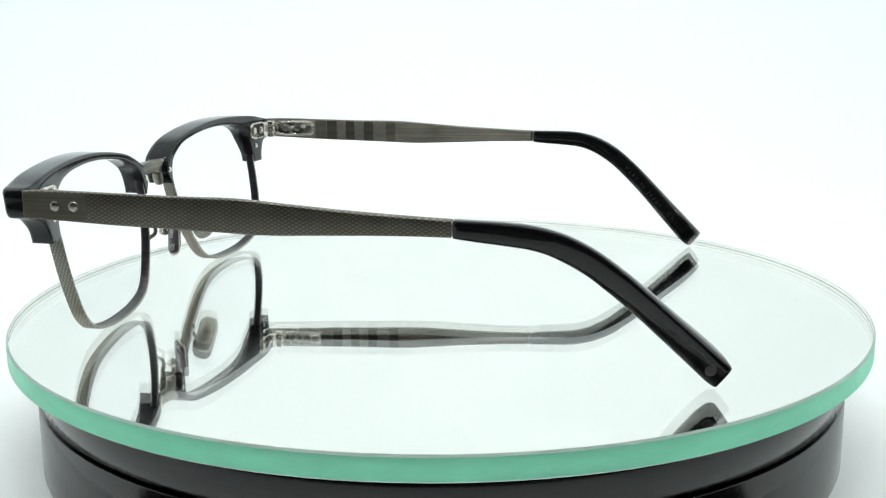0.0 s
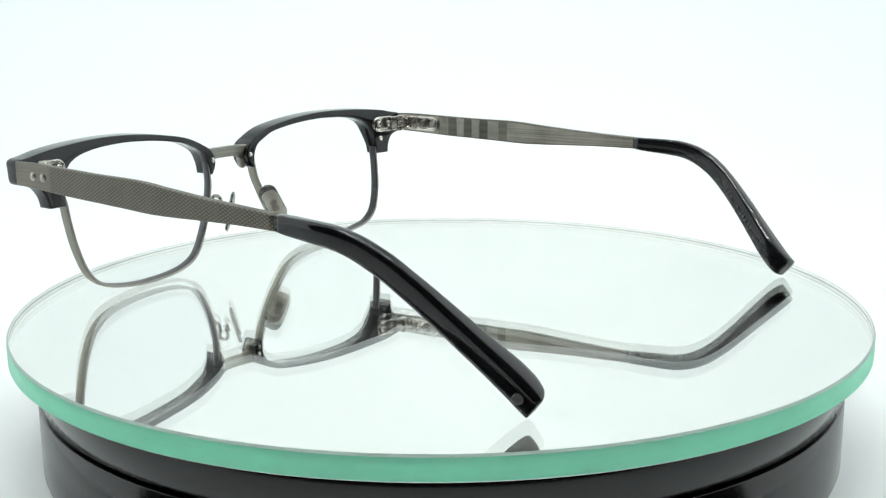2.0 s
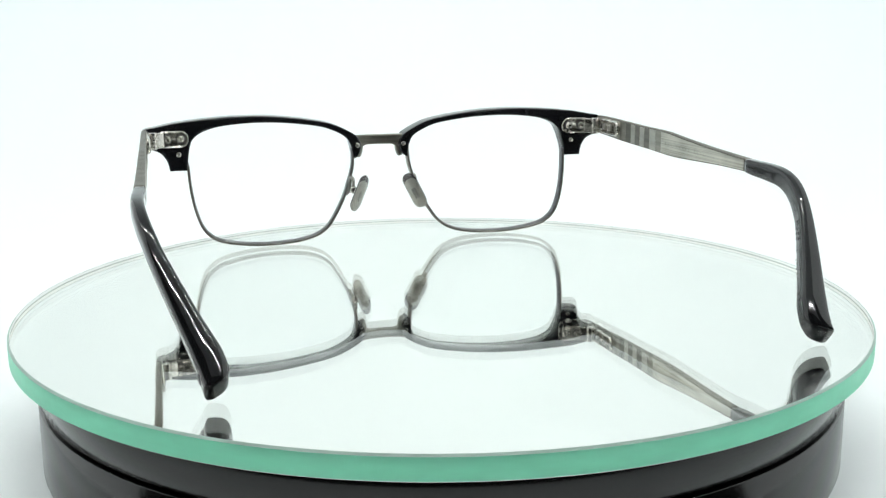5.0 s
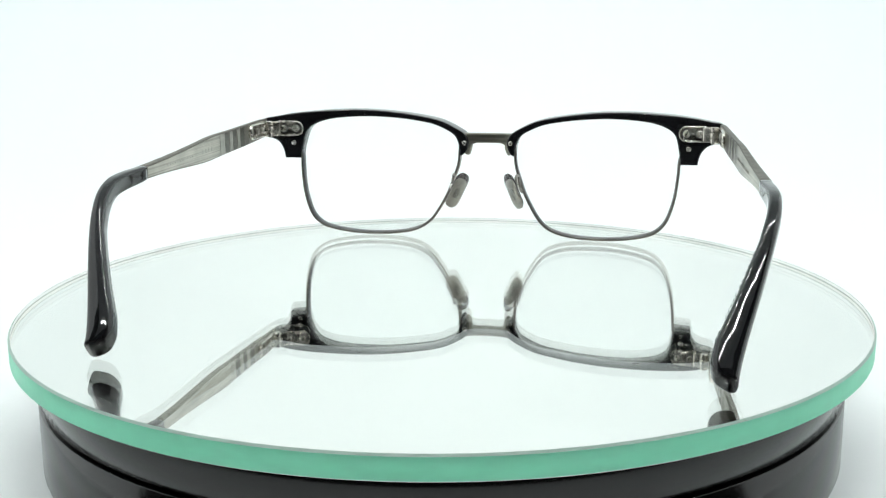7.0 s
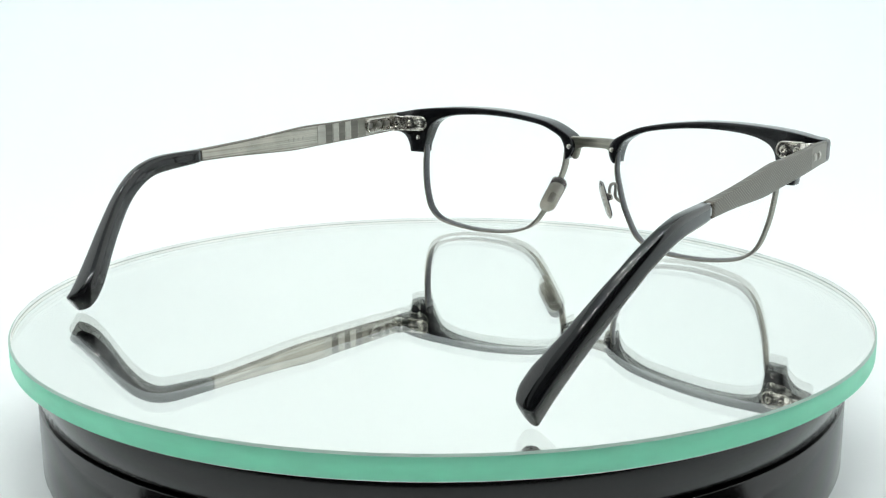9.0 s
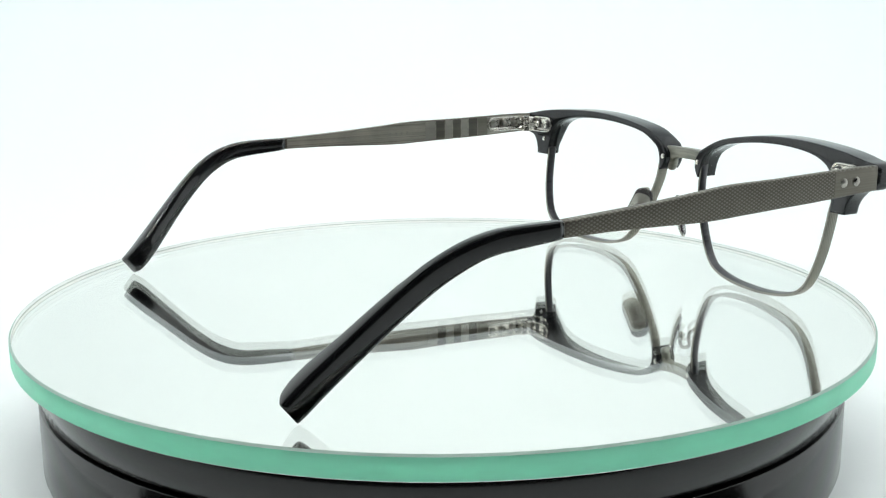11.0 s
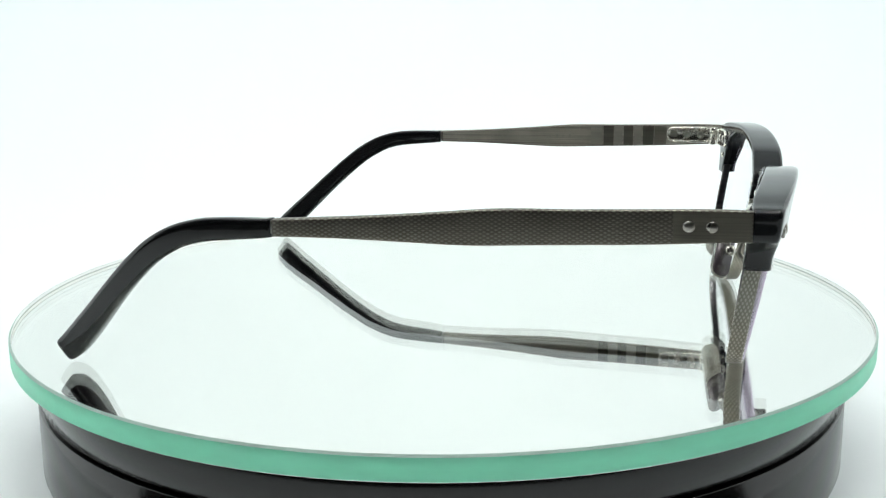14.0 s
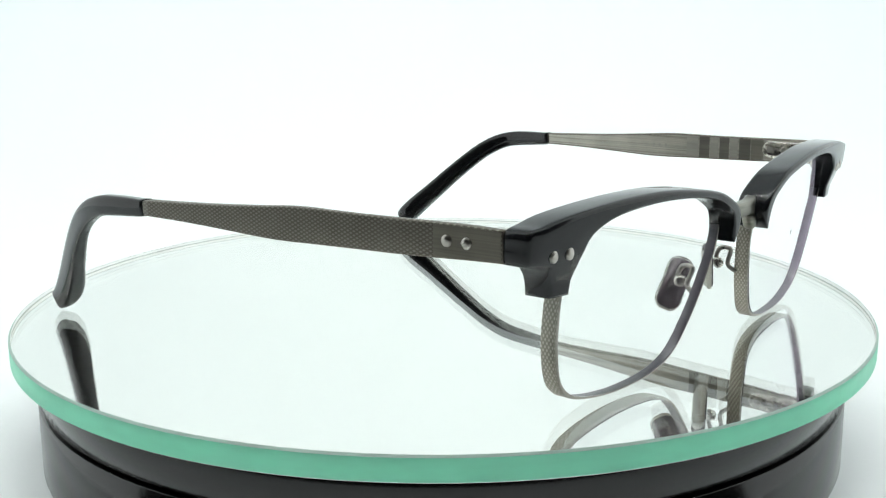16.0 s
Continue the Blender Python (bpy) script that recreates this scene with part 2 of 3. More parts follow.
# sweep: table cloth that rises into the back wall, glowing a little by itself
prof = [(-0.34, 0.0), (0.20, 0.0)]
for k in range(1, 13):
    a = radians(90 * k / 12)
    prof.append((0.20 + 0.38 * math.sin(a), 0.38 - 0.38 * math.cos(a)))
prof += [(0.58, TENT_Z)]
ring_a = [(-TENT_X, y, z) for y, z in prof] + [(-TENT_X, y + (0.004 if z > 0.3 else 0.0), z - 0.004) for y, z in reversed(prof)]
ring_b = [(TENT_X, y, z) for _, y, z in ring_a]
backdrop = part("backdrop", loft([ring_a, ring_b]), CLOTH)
tagged(backdrop, "seamless white cloth sweep of a light tent with added glow", "backdrop", kind="structure")
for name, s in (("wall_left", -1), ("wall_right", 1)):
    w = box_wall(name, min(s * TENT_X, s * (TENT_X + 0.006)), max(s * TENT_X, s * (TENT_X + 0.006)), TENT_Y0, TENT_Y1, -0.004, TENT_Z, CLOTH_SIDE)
    tagged(w, "white translucent side cloth with added glow", "wall")
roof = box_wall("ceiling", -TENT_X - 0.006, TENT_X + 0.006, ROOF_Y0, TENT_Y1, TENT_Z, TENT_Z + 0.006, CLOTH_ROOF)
tagged(roof, "white translucent roof cloth with added faint glow", "ceiling")
tagged(box_wall("floor", -1.6, 1.6, -2.2, 1.2, -0.06, -0.012, DARK_WALL), "dark table top under the tent", "floor")
tagged(box_wall("wall_south", -1.6, 1.6, -2.26, -2.2, -0.06, 1.9, DARK_WALL), "dark studio wall", "wall")
tagged(box_wall("wall_north", -1.6, 1.6, 1.2, 1.26, -0.06, 1.9, DARK_WALL), "dark studio wall", "wall")
tagged(box_wall("wall_west", -1.66, -1.6, -2.26, 1.26, -0.06, 1.9, DARK_WALL), "dark studio wall", "wall")
tagged(box_wall("wall_east", 1.6, 1.66, -2.26, 1.26, -0.06, 1.9, DARK_WALL), "dark studio wall", "wall")
tagged(box_wall("ceiling_room", -1.66, 1.66, -2.26, 1.26, 1.9, 1.96, DARK_WALL), "dark studio ceiling", "ceiling")

# LED bars under the tent's roof
LED, _nt, _p = material("white LED")
_p.inputs["Emission Color"].default_value, _p.inputs["Emission Strength"].default_value = (1.0, 1.0, 0.97, 1), LED_GLOW
# glowing strip added along each LED row for softer streaks and more light
FILL_STRIP, _nt, _p = material("glowing fill strip")
_p.inputs["Emission Color"].default_value, _p.inputs["Emission Strength"].default_value = (0.96, 1.0, 0.965, 1), 6.0
ALU = make_nickel("anodised bar", (0.7, 0.7, 0.7), 0.4)
for y in (-0.22, 0.07):
    bar = new("led_bar")
    bar.location = (0.0, y, TENT_Z)
    tagged(bar, "slim aluminium bar of white LEDs under the tent roof", "lamp", "LED bars of the light tent")
    part("housing", place(stadium(0.66, 0.040, 0.008, 4, 0.004), Matrix.Rotation(radians(180), 4, "X")), ALU, bar)
    part("diffuser", place(stadium(0.64, 0.016, 0.0006, 4, 0.004), Matrix.Translation((0, 0, -0.0081)) @ Matrix.Rotation(radians(180), 4, "X")), FILL_STRIP, bar, "added glowing strip along the LEDs")
    led_mesh = None
    for k in range(16):
        if led_mesh is None:
            led = part("led", place(dome(0.0065, 0.0012, 12), Matrix.Rotation(radians(180), 4, "X")), LED, bar)
            led_mesh = led.data
        else:
            led = new("led", led_mesh)
            led.parent = bar
        led.location = (-0.30 + 0.04 * k, 0, -0.0082)

# ---- turntable base ----
BASE_R = 94.4 * MM
base = new("turntable_base")
base.location = (-0.2 * MM, 0, 0)
tagged(base, "glossy black plastic turntable base on white cloth", "turntable")
z_top, z_gr = TOP - 4.95 * MM, TOP - 14.65 * MM
part("upper_ring", lathe([(BASE_R - 6 * MM, z_gr + 0.4 * MM), (BASE_R - 0.2 * MM, z_gr + 0.4 * MM), (BASE_R, z_gr + 0.55 * MM), (BASE_R, z_top - 0.8 * MM), (BASE_R - 0.8 * MM, z_top), (BASE_R - 6 * MM, z_top)], 160), BASE_BLACK, base, "glossy black turning ring")
part("groove", lathe([(BASE_R - 3 * MM, z_gr - 1.0 * MM), (BASE_R - 2.0 * MM, z_gr - 0.9 * MM), (BASE_R - 2.0 * MM, z_gr + 0.7 * MM), (BASE_R - 3 * MM, z_gr + 0.8 * MM)], 160), GROOVE, base, "matt black gap")
part("lower_housing", lathe([(BASE_R - 5 * MM, 0.0), (BASE_R - 0.6 * MM, 0.0), (BASE_R + 0.2 * MM, 0.3 * MM), (BASE_R + 0.4 * MM, 1.0 * MM), (BASE_R + 0.3 * MM, z_gr - 0.62 * MM), (BASE_R + 0.05 * MM, z_gr - 0.45 * MM), (BASE_R - 5 * MM, z_gr - 0.45 * MM)], 160), BASE_BLACK, base, "glossy black fixed housing")

# ---- glass disc ----
DISC_R, DISC_T = 100 * MM, 4.64 * MM
disc = new("glass_disc")
tagged(disc, "round clear glass disc with green edge and mirrored underside", "turntable disc")
OFF = Matrix.Translation((-0.285 * MM, 0.068 * MM, 0.0))
ch = 0.42 * MM
wall_r = DISC_R - ch
plate = part("glass_plate", place(lathe([(0.05 * MM, 0.0), (wall_r, 0.0), (wall_r, -0.45 * MM), (wall_r, -DISC_T + 0.65 * MM), (wall_r, -DISC_T + 0.05 * MM), (0.05 * MM, -DISC_T + 0.05 * MM)], 256), OFF), DISC_GLASS, disc, "clear glass", smooth=False)
plate.visible_shadow = False
for extra in (GROUND, ARRIS, MIRROR):
    plate.data.materials.append(extra)
for poly in plate.data.polygons:
    if poly.normal.z < -0.5:
        poly.material_index = 3
    elif abs(poly.normal.z) < 0.5:
        poly.material_index = 2 if poly.center.z > -0.5 * MM or poly.center.z < -DISC_T + 0.7 * MM else 1
rim_band = part("edge", place(lathe([(DISC_R - ch + 0.01 * MM, -0.01 * MM), (DISC_R, -ch), (DISC_R, -DISC_T + 0.03 * MM), (DISC_R - ch + 0.01 * MM, -DISC_T + 0.03 * MM), (DISC_R - ch + 0.01 * MM, -0.01 * MM)], 256, caps=False), OFF), EDGE, disc, "bright green ground glass edge with a fine chamfer", smooth=False)
rim_band.data.materials.append(CHAMFER)
rim_band.data.materials.append(CLEAR)
for poly in rim_band.data.polygons:
    n, c = poly.normal, poly.center
    if n.z > 0.3:
        poly.material_index = 1
    elif n.x * c.x + n.y * c.y < -0.3 * math.hypot(c.x, c.y):
        poly.material_index = 2
part("mirror_backing", place(lathe([(0.05 * MM, -DISC_T + 0.03 * MM), (DISC_R - ch - 0.01 * MM, -DISC_T + 0.03 * MM), (DISC_R - ch - 0.01 * MM, -DISC_T - 0.2 * MM), (0.05 * MM, -DISC_T - 0.2 * MM)], 128), OFF), MIRROR, disc, "silvered underside", smooth=False).location = (0, 0, -0.00006)

# ---- eyeglasses: x to the wearer's right, y forward, z up, millimetres ----
glasses = new("eyeglasses")
tagged(glasses, "black browline eyeglasses with knurled antique silver metal", "eyeglasses")


def back_y(x, z):
    """Back face of the front, bowed and leaning."""
    return -4.8 * (x / 60) ** 2 + 0.10 * (z - 28)


def front_y(x, z):
    lug = min(1.0, max(0.0, (31.0 - z) / 5.0)) * min(1.0, max(0.0, (x - 50) / 5.0))
    return back_y(x, z) + 6.6 - 0.5 * (x / 60) ** 2 - 1.3 * lug


def rim_y(x, z):
    return 1.9 - 4.8 * (x / 60) ** 2 + 0.16 * (z - 28)


LOWER = [(57.6, 23.8), (57.4, 20.1), (56.7, 14.4), (55.5, 9.7), (54.1, 6.4), (52.1, 4.1), (49.2, 2.4), (44.2, 1.2), (39.0, 0.55), (34.5, 0.35),
         (28.2, 0.55), (23.2, 1.3), (19.3, 2.7), (16.5, 4.9), (14.1, 8.3), (11.6, 12.9), (9.6, 18.2), (8.5, 21.8), (8.2, 25.0)]
UPPER = [(9.0, 28.5), (10.4, 30.8), (13.2, 32.6), (17.5, 34.2), (23.5, 35.3), (30.0, 36.0), (37.0, 36.3), (44.5, 36.0), (50.0, 35.2), (53.8, 33.9), (55.8, 31.9), (56.7, 29.3), (57.3, 26.0)]
CX, CZ = 33.5, 19.0
LOOP = curve_through(LOWER + [(x + 0.03 * (x - CX), z + 0.055 * (z - CZ)) for x, z in UPPER], 5, closed=True)


def inward(i, d):
    """The loop's point i moved d towards the inside."""
    n = len(LOOP)
    t = LOOP[(i + 1) % n] - LOOP[(i - 1) % n]
    t = t / np.linalg.norm(t)
    nn = np.array([-t[1], t[0]])
    if nn @ (np.array([CX, CZ]) - LOOP[i]) < 0:
        nn = -nn
    return LOOP[i] + d * nn


def rim_mesh(s):
    n = len(LOOP)
    length = [0.0]
    for i in range(n):
        length.append(length[-1] + np.linalg.norm(LOOP[(i + 1) % n] - LOOP[i]))
    rings = []
    sect = rounded(0.72, 3.0, 0.18, 2)
    for i in range(n):
        ring = []
        for u, v in sect:
            q = inward(i, 0.36 - u)
            ring.append((s * q[0] * MM, (rim_y(*q) + v) * MM, q[1] * MM))
        rings.append(ring)
    m = len(sect)
    around = [0.0]
    for j in range(m):
        around.append(around[-1] + math.dist(sect[j], sect[(j + 1) % m]))
    return loft(rings, closed=True, uvs=lambda i, j: (length[i] * MM, around[j] * MM))


def lens_mesh(s):
    n = len(LOOP)
    edge = [inward(i, 0.6) for i in range(0, n, 2)]
    c = np.array([CX, CZ])
    rings = []
    scales = [0.02, 0.25, 0.5, 0.75, 0.9, 0.985, 0.996, 1.0]
    def at(k, off):
        return [(s * q[0] * MM, (rim_y(*q) + off + 1.6 * (1 - np.dot(q - c, q - c) / 900.0)) * MM, q[1] * MM) for q in (c + k * (e - c) for e in edge)]
    for k in scales:
        rings.append(at(k, -0.75))
    for k in reversed(scales):
        rings.append(at(k, 0.85))
    return loft(rings)


def brow_mesh(s):
    """Acetate brow: sections from the lens opening to the outer edge, with the lug and the end block."""
    pairs = [((8.3, 24.6), (7.6, 24.7)), ((8.6, 26.4), (6.4, 26.2)), ((9.0, 28.3), (5.9, 28.3)), ((10.3, 30.7), (6.6, 30.4)),
             ((13.2, 32.5), (8.5, 32.1)), ((17.3, 34.1), (14.5, 35.0)), ((23.5, 35.2), (21.4, 36.5)), ((30.0, 35.9), (28.6, 37.5)), ((37.0, 36.2), (36.0, 38.1)),
             ((44.5, 35.9), (44.5, 38.2)), ((50.0, 35.1), (53.0, 37.8)), ((53.6, 33.8), (60.5, 37.1)), ((55.2, 32.6), (66.0, 36.1)), ((55.8, 31.8), (69.2, 35.4)),
             ((56.2, 31.0), (69.5, 33.0)), ((56.5, 30.0), (69.3, 30.2)), ((56.7, 29.2), (66.9, 29.7)), ((56.8, 28.4), (64.9, 28.9)), ((57.1, 27.0), (63.4, 27.2)),
             ((57.3, 25.4), (62.7, 25.4)), ((57.4, 23.6), (62.4, 23.7))]
    flat = curve_through([(a[0], a[1], b[0], b[1]) for a, b in pairs], 4)
    rings = []
    for ax, az, bx, bz in flat:
        a, b = np.array([ax, az]), np.array([bx, bz])
        w = np.linalg.norm(b - a)
        d = (b - a) / w
        r = min(0.55, w * 0.3)
        R = min(0.85, w * 0.42)
        seg = 4
        ring = []
        def pt(u, v, deep):
            q = a + d * u
            yb, yf = back_y(*q), front_y(*q)
            if q[0] > 63:
                yb = yb + (q[0] - 63) * 0.14
            return (s * q[0] * MM, (yb + deep if v == 0 else yf - deep) * MM, q[1] * MM)
        for k in range(seg + 1):
            t = radians(90 * k / seg)
            ring.append(pt(r * (1 - math.cos(t)), 0, r * (1 - math.sin(t))))
        for k in range(1, 4):
            ring.append(pt(r + (w - 2 * r) * k / 4, 0, 0))
        for k in range(seg + 1):
            t = radians(90 * k / seg)
            ring.append(pt(w - r + r * math.sin(t), 0, r * (1 - math.cos(t))))
        for k in range(seg + 1):
            t = radians(90 * k / seg)
            ring.append(pt(w - R + R * math.cos(t), 1, 1.3 * R * (1 - math.sin(t))))
        for k in range(1, 4):
            ring.append(pt(w - R - (w - R - r) * k / 4, 1, 0))
        for k in range(seg + 1):
            t = radians(90 * k / seg)
            ring.append(pt(r - r * math.sin(t), 1, r * (1 - math.cos(t))))
        rings.append(ring)
    return loft(rings)


# temple: y, top, bottom; the tips: y, top, bottom along the bend
TEMPLE = [(-4.4, 35.5, 30.15), (-11.0, 35.6, 29.9), (-23.0, 35.35, 29.3), (-34.0, 35.1, 28.95), (-43.0, 35.05, 28.65), (-47.0, 34.95, 28.5), (-51.0, 34.7, 28.4),
          (-56.0, 34.25, 28.45), (-67.0, 33.4, 28.85), (-77.0, 32.8, 29.15), (-87.3, 32.3, 29.2)]
TIP_TOP = [(-87.6, 32.4), (-92.3, 32.2), (-97.2, 31.85), (-102.1, 31.1), (-106.8, 29.6), (-111.8, 26.8), (-116.8, 22.8), (-121.8, 18.4), (-127.1, 13.5), (-132.3, 8.8), (-135.8, 5.5), (-137.3, 4.0)]
TIP_LOW = [(-87.6, 29.0), (-92.3, 28.35), (-97.2, 27.65), (-101.5, 26.8), (-105.1, 25.35), (-109.6, 22.6), (-114.2, 18.7), (-118.9, 14.4), (-123.7, 9.6), (-128.7, 4.6), (-132.3, 1.2), (-134.3, 0.12)]
OUTER_L = [(-4.4, 69.6), (-46.0, 70.2), (-88.0, 71.3), (-98.0, 72.1), (-106.0, 71.6), (-112.0, 70.2), (-118.0, 68.1), (-125.0, 65.0), (-131.0, 62.2), (-137.0, 60.1)]
OUTER_R = [(-4.4, 69.8), (-46.0, 72.1), (-87.0, 75.0), (-98.0, 75.7), (-106.0, 75.6), (-112.0, 74.3), (-118.0, 72.4), (-125.0, 69.8), (-131.0, 67.5), (-137.0, 65.8)]


def outer_x(table, y):
    ys = [-a for a, _ in table]
    return float(np.interp(-y, ys, [b for _, b in table]))


def smooth_x(table, y):
    return sum(outer_x(table, y + d) for d in (-4, -2, 0, 2, 4)) / 5 if y < -60 else outer_x(table, y)


def temple_mesh(s, table):
    rows = curve_through(TEMPLE, 6)
    rings = []
    sect0 = None
    for y, top, low in rows:
        thick = 1.5 + 0.9 * max(0.0, (-y - 40) / 47.0)
        h = top - low
        sect = rounded(thick, h, 0.35, 3)
        xo = smooth_x(table, y)
        rings.append([(s * (xo - thick / 2 + u) * MM, y * MM, ((top + low) / 2 + v) * MM) for u, v in sect])
        sect0 = sect
    m = len(sect0)
    return loft(rings, uvs=lambda i, j: (rows[min(i, len(rows) - 1)][0] * MM, rings[min(i, len(rows) - 1)][j % m][2]))


def tip_section(w, h, power, count=32):
    """Flattened oval: a superellipse, round-shouldered where the power is low."""
    out = []
    for k in range(count):
        a = 2 * math.pi * (k + 0.5) / count
        c, d = math.cos(a), math.sin(a)
        out.append((w / 2 * math.copysign(abs(c) ** (2 / power), c), h / 2 * math.copysign(abs(d) ** (2 / power), d)))
    return out


def tip_mesh(s, table, dy, dz):
    tops = curve_through(TIP_TOP, 5)
    lows = curve_through(TIP_LOW, 5)
    rings = []
    n = len(tops)
    ends = [(0.985, 0.97, 0.985), (0.9975, 0.90, 0.95), (1.0, 0.80, 0.88)]
    steps = [(i / (n - 1), 1.0, 1.0) for i in range(n - 1)] + ends
    for f, kw, kh in steps:
        i = min(f * (n - 1), n - 1.0001)
        j = int(i)
        a = tops[j] + (tops[j + 1] - tops[j]) * (i - j)
        b = lows[j] + (lows[j + 1] - lows[j]) * (i - j)
        thick = float(np.interp(f, [0, 0.35, 0.5, 0.7, 0.80, 0.86, 0.92, 0.96, 1.0], [2.7, 2.9, 3.2, 4.7, 5.9, 5.8, 4.7, 3.5, 2.0]))
        c, d = (a + b) / 2, (a - b)
        h = np.linalg.norm(d)
        d = d / h
        ease = float(np.interp(f, [0.04, 0.22, 0.55, 0.85, 1.0], [0, 1, 1, 0.4, 0.2]))
        c = c + ease * np.array([dy, dz])
        xo = smooth_x(table, c[0])
        power = float(np.interp(f, [0, 0.15, 0.45, 1.0], [5.0, 4.2, 3.5, 3.0]))
        ring = []
        for u, v in tip_section(thick * kw, h * kh, power):
            q = c + d * v
            ring.append((s * (xo - thick / 2 + u) * MM, q[0] * MM, q[1] * MM))
        rings.append(ring)
    return loft(rings)


for s, table, side in ((-1, OUTER_L, "L"), (1, OUTER_R, "R")):
    part("lens", lens_mesh(s), LENS, glasses, "clear lens with faint mauve coating").visible_shadow = False
    rim = part("rim", rim_mesh(s), KNURL_FINE, glasses, "knurled antique silver rim")
    rim.data.materials.append(RIM_INSIDE)
    rim.data.materials.append(RIM_EDGE)
    for poly in rim.data.polygons:
        c = poly.center / MM
        if abs(poly.normal.y) > 0.75:
            poly.material_index = 2
        if poly.normal.x * (s * CX - c.x) + poly.normal.z * (CZ - c.z) > 0.55 * math.hypot(s * CX - c.x, CZ - c.z):
            poly.material_index = 1
    brow = part("brow", brow_mesh(s), ACETATE, glasses, "polished black acetate brow")
    temple = part("temple", temple_mesh(s, table), KNURL, glasses, "knurled antique silver temple")
    tip = part("temple_tip", tip_mesh(s, table, -1.15, 0.5 if s > 0 else 0.3), TIP_BLACK, glasses, "glossy black acetate tip")

    # rivets and screws of the front
    def stud(x, z, y, way, r, h, parent, name="rivet"):
        return part(name, place(dome(r * MM, h * MM), facing((s * x * MM, y * MM, z * MM), way)), RIVET if name == "rivet" else NICKEL, parent)
    stud(7.1, 28.4, back_y(7.1, 28.4), (0, -1, 0), 0.75, 0.35, brow, "screw")
    stud(59.7, 28.2, back_y(59.7, 28.2), (0, -1, 0), 0.8, 0.45, brow, "screw")
    for x in (60.0, 63.6):
        stud(x, 31.0, front_y(x, 31.0), (0, 1, 0), 1.05, 0.28, brow)
    # hinge on the brow
    yb = back_y(61.2, 33.0)
    m = Matrix.Translation((s * 61.4 * MM, (yb + 0.15) * MM, 32.6 * MM)) @ Matrix.Rotation(radians(-s * 9), 4, "Z") @ Matrix.Rotation(radians(90), 4, "X")
    hp = part("hinge_plate", place(tray(9.4 * MM, 4.9 * MM, 0.95 * MM, 0.55 * MM), m), NICKEL, brow, "polished nickel hinge plate")
    for x in (58.9, 62.7):
        part("washer", place(lathe([(1.3 * MM, -0.2 * MM), (1.3 * MM, 0.1 * MM), (0.9 * MM, 0.1 * MM), (0.9 * MM, -0.2 * MM)], 16), facing((s * x * MM, (back_y(x, 32.6) - 0.42) * MM, 32.7 * MM), (0, -1, 0))), RIM_INSIDE, brow, "dark countersunk ring")
        part("screw", place(screw_head(1.05 * MM, 0.65 * MM), facing((s * x * MM, (back_y(x, 32.6) - 0.42) * MM, 32.7 * MM), (0, -1, 0))), NICKEL, brow)
    for k, z in enumerate((30.9, 32.6, 34.3)):
        part("hinge_knuckle", place(lathe([(0.3 * MM, -0.75 * MM), (1.15 * MM, -0.7 * MM), (1.25 * MM, -0.5 * MM), (1.25 * MM, 0.5 * MM), (1.15 * MM, 0.7 * MM), (0.3 * MM, 0.75 * MM)], 16),
             Matrix.Translation((s * 66.6 * MM, -7.3 * MM, z * MM))), NICKEL, brow if k != 1 else temple)
    part("hinge_arm", place(stadium(5.4 * MM, 4.4 * MM, 0.9 * MM, 4, 0.7 * MM), Matrix.Translation((s * 66.2 * MM, -6.3 * MM, 32.6 * MM)) @ Matrix.Rotation(radians(-s * 24), 4, "Z") @ Matrix.Rotation(radians(90), 4, "X")), NICKEL, brow)
    # hinge plate on the temple's inner side
    xi = smooth_x(table, -14) - 1.5
    m = Matrix.Translation((s * (xi + 0.1) * MM, -14.2 * MM, 32.7 * MM)) @ Matrix.Rotation(radians(-s * 90), 4, "Y") @ Matrix.Rotation(radians(90), 4, "Z")
    tp = part("hinge_plate", place(tray(13.0 * MM, 4.5 * MM, 1.0 * MM, 0.6 * MM), m), NICKEL, temple, "polished nickel hinge plate")
    for y in (-11.0, -14.8):
        part("screw", place(screw_head(1.0 * MM, 0.6 * MM), facing((s * (xi - 0.45) * MM, y * MM, 32.7 * MM), (-s, 0, 0))), NICKEL_DARK, temple)
        part("rivet", place(dome(1.05 * MM, 0.42 * MM), facing((s * smooth_x(table, y) * MM, (y - 0.1) * MM, 32.7 * MM), (s, 0, 0))), RIVET, temple)
    part("emblem", place(stadium(2.0 * MM, 1.7 * MM, 0.15 * MM, 3, 0.4 * MM), Matrix.Translation((0, -4.3 * MM, 0)) @ m @ Matrix.Translation((0, 0, 0.42 * MM))), NICKEL_DARK, temple, "small plain emblem")
    # inner skin of the temple, brushed, with dark bands
    rows = [r for r in curve_through(TEMPLE, 6) if -86.9 <= r[0] <= -5.0]
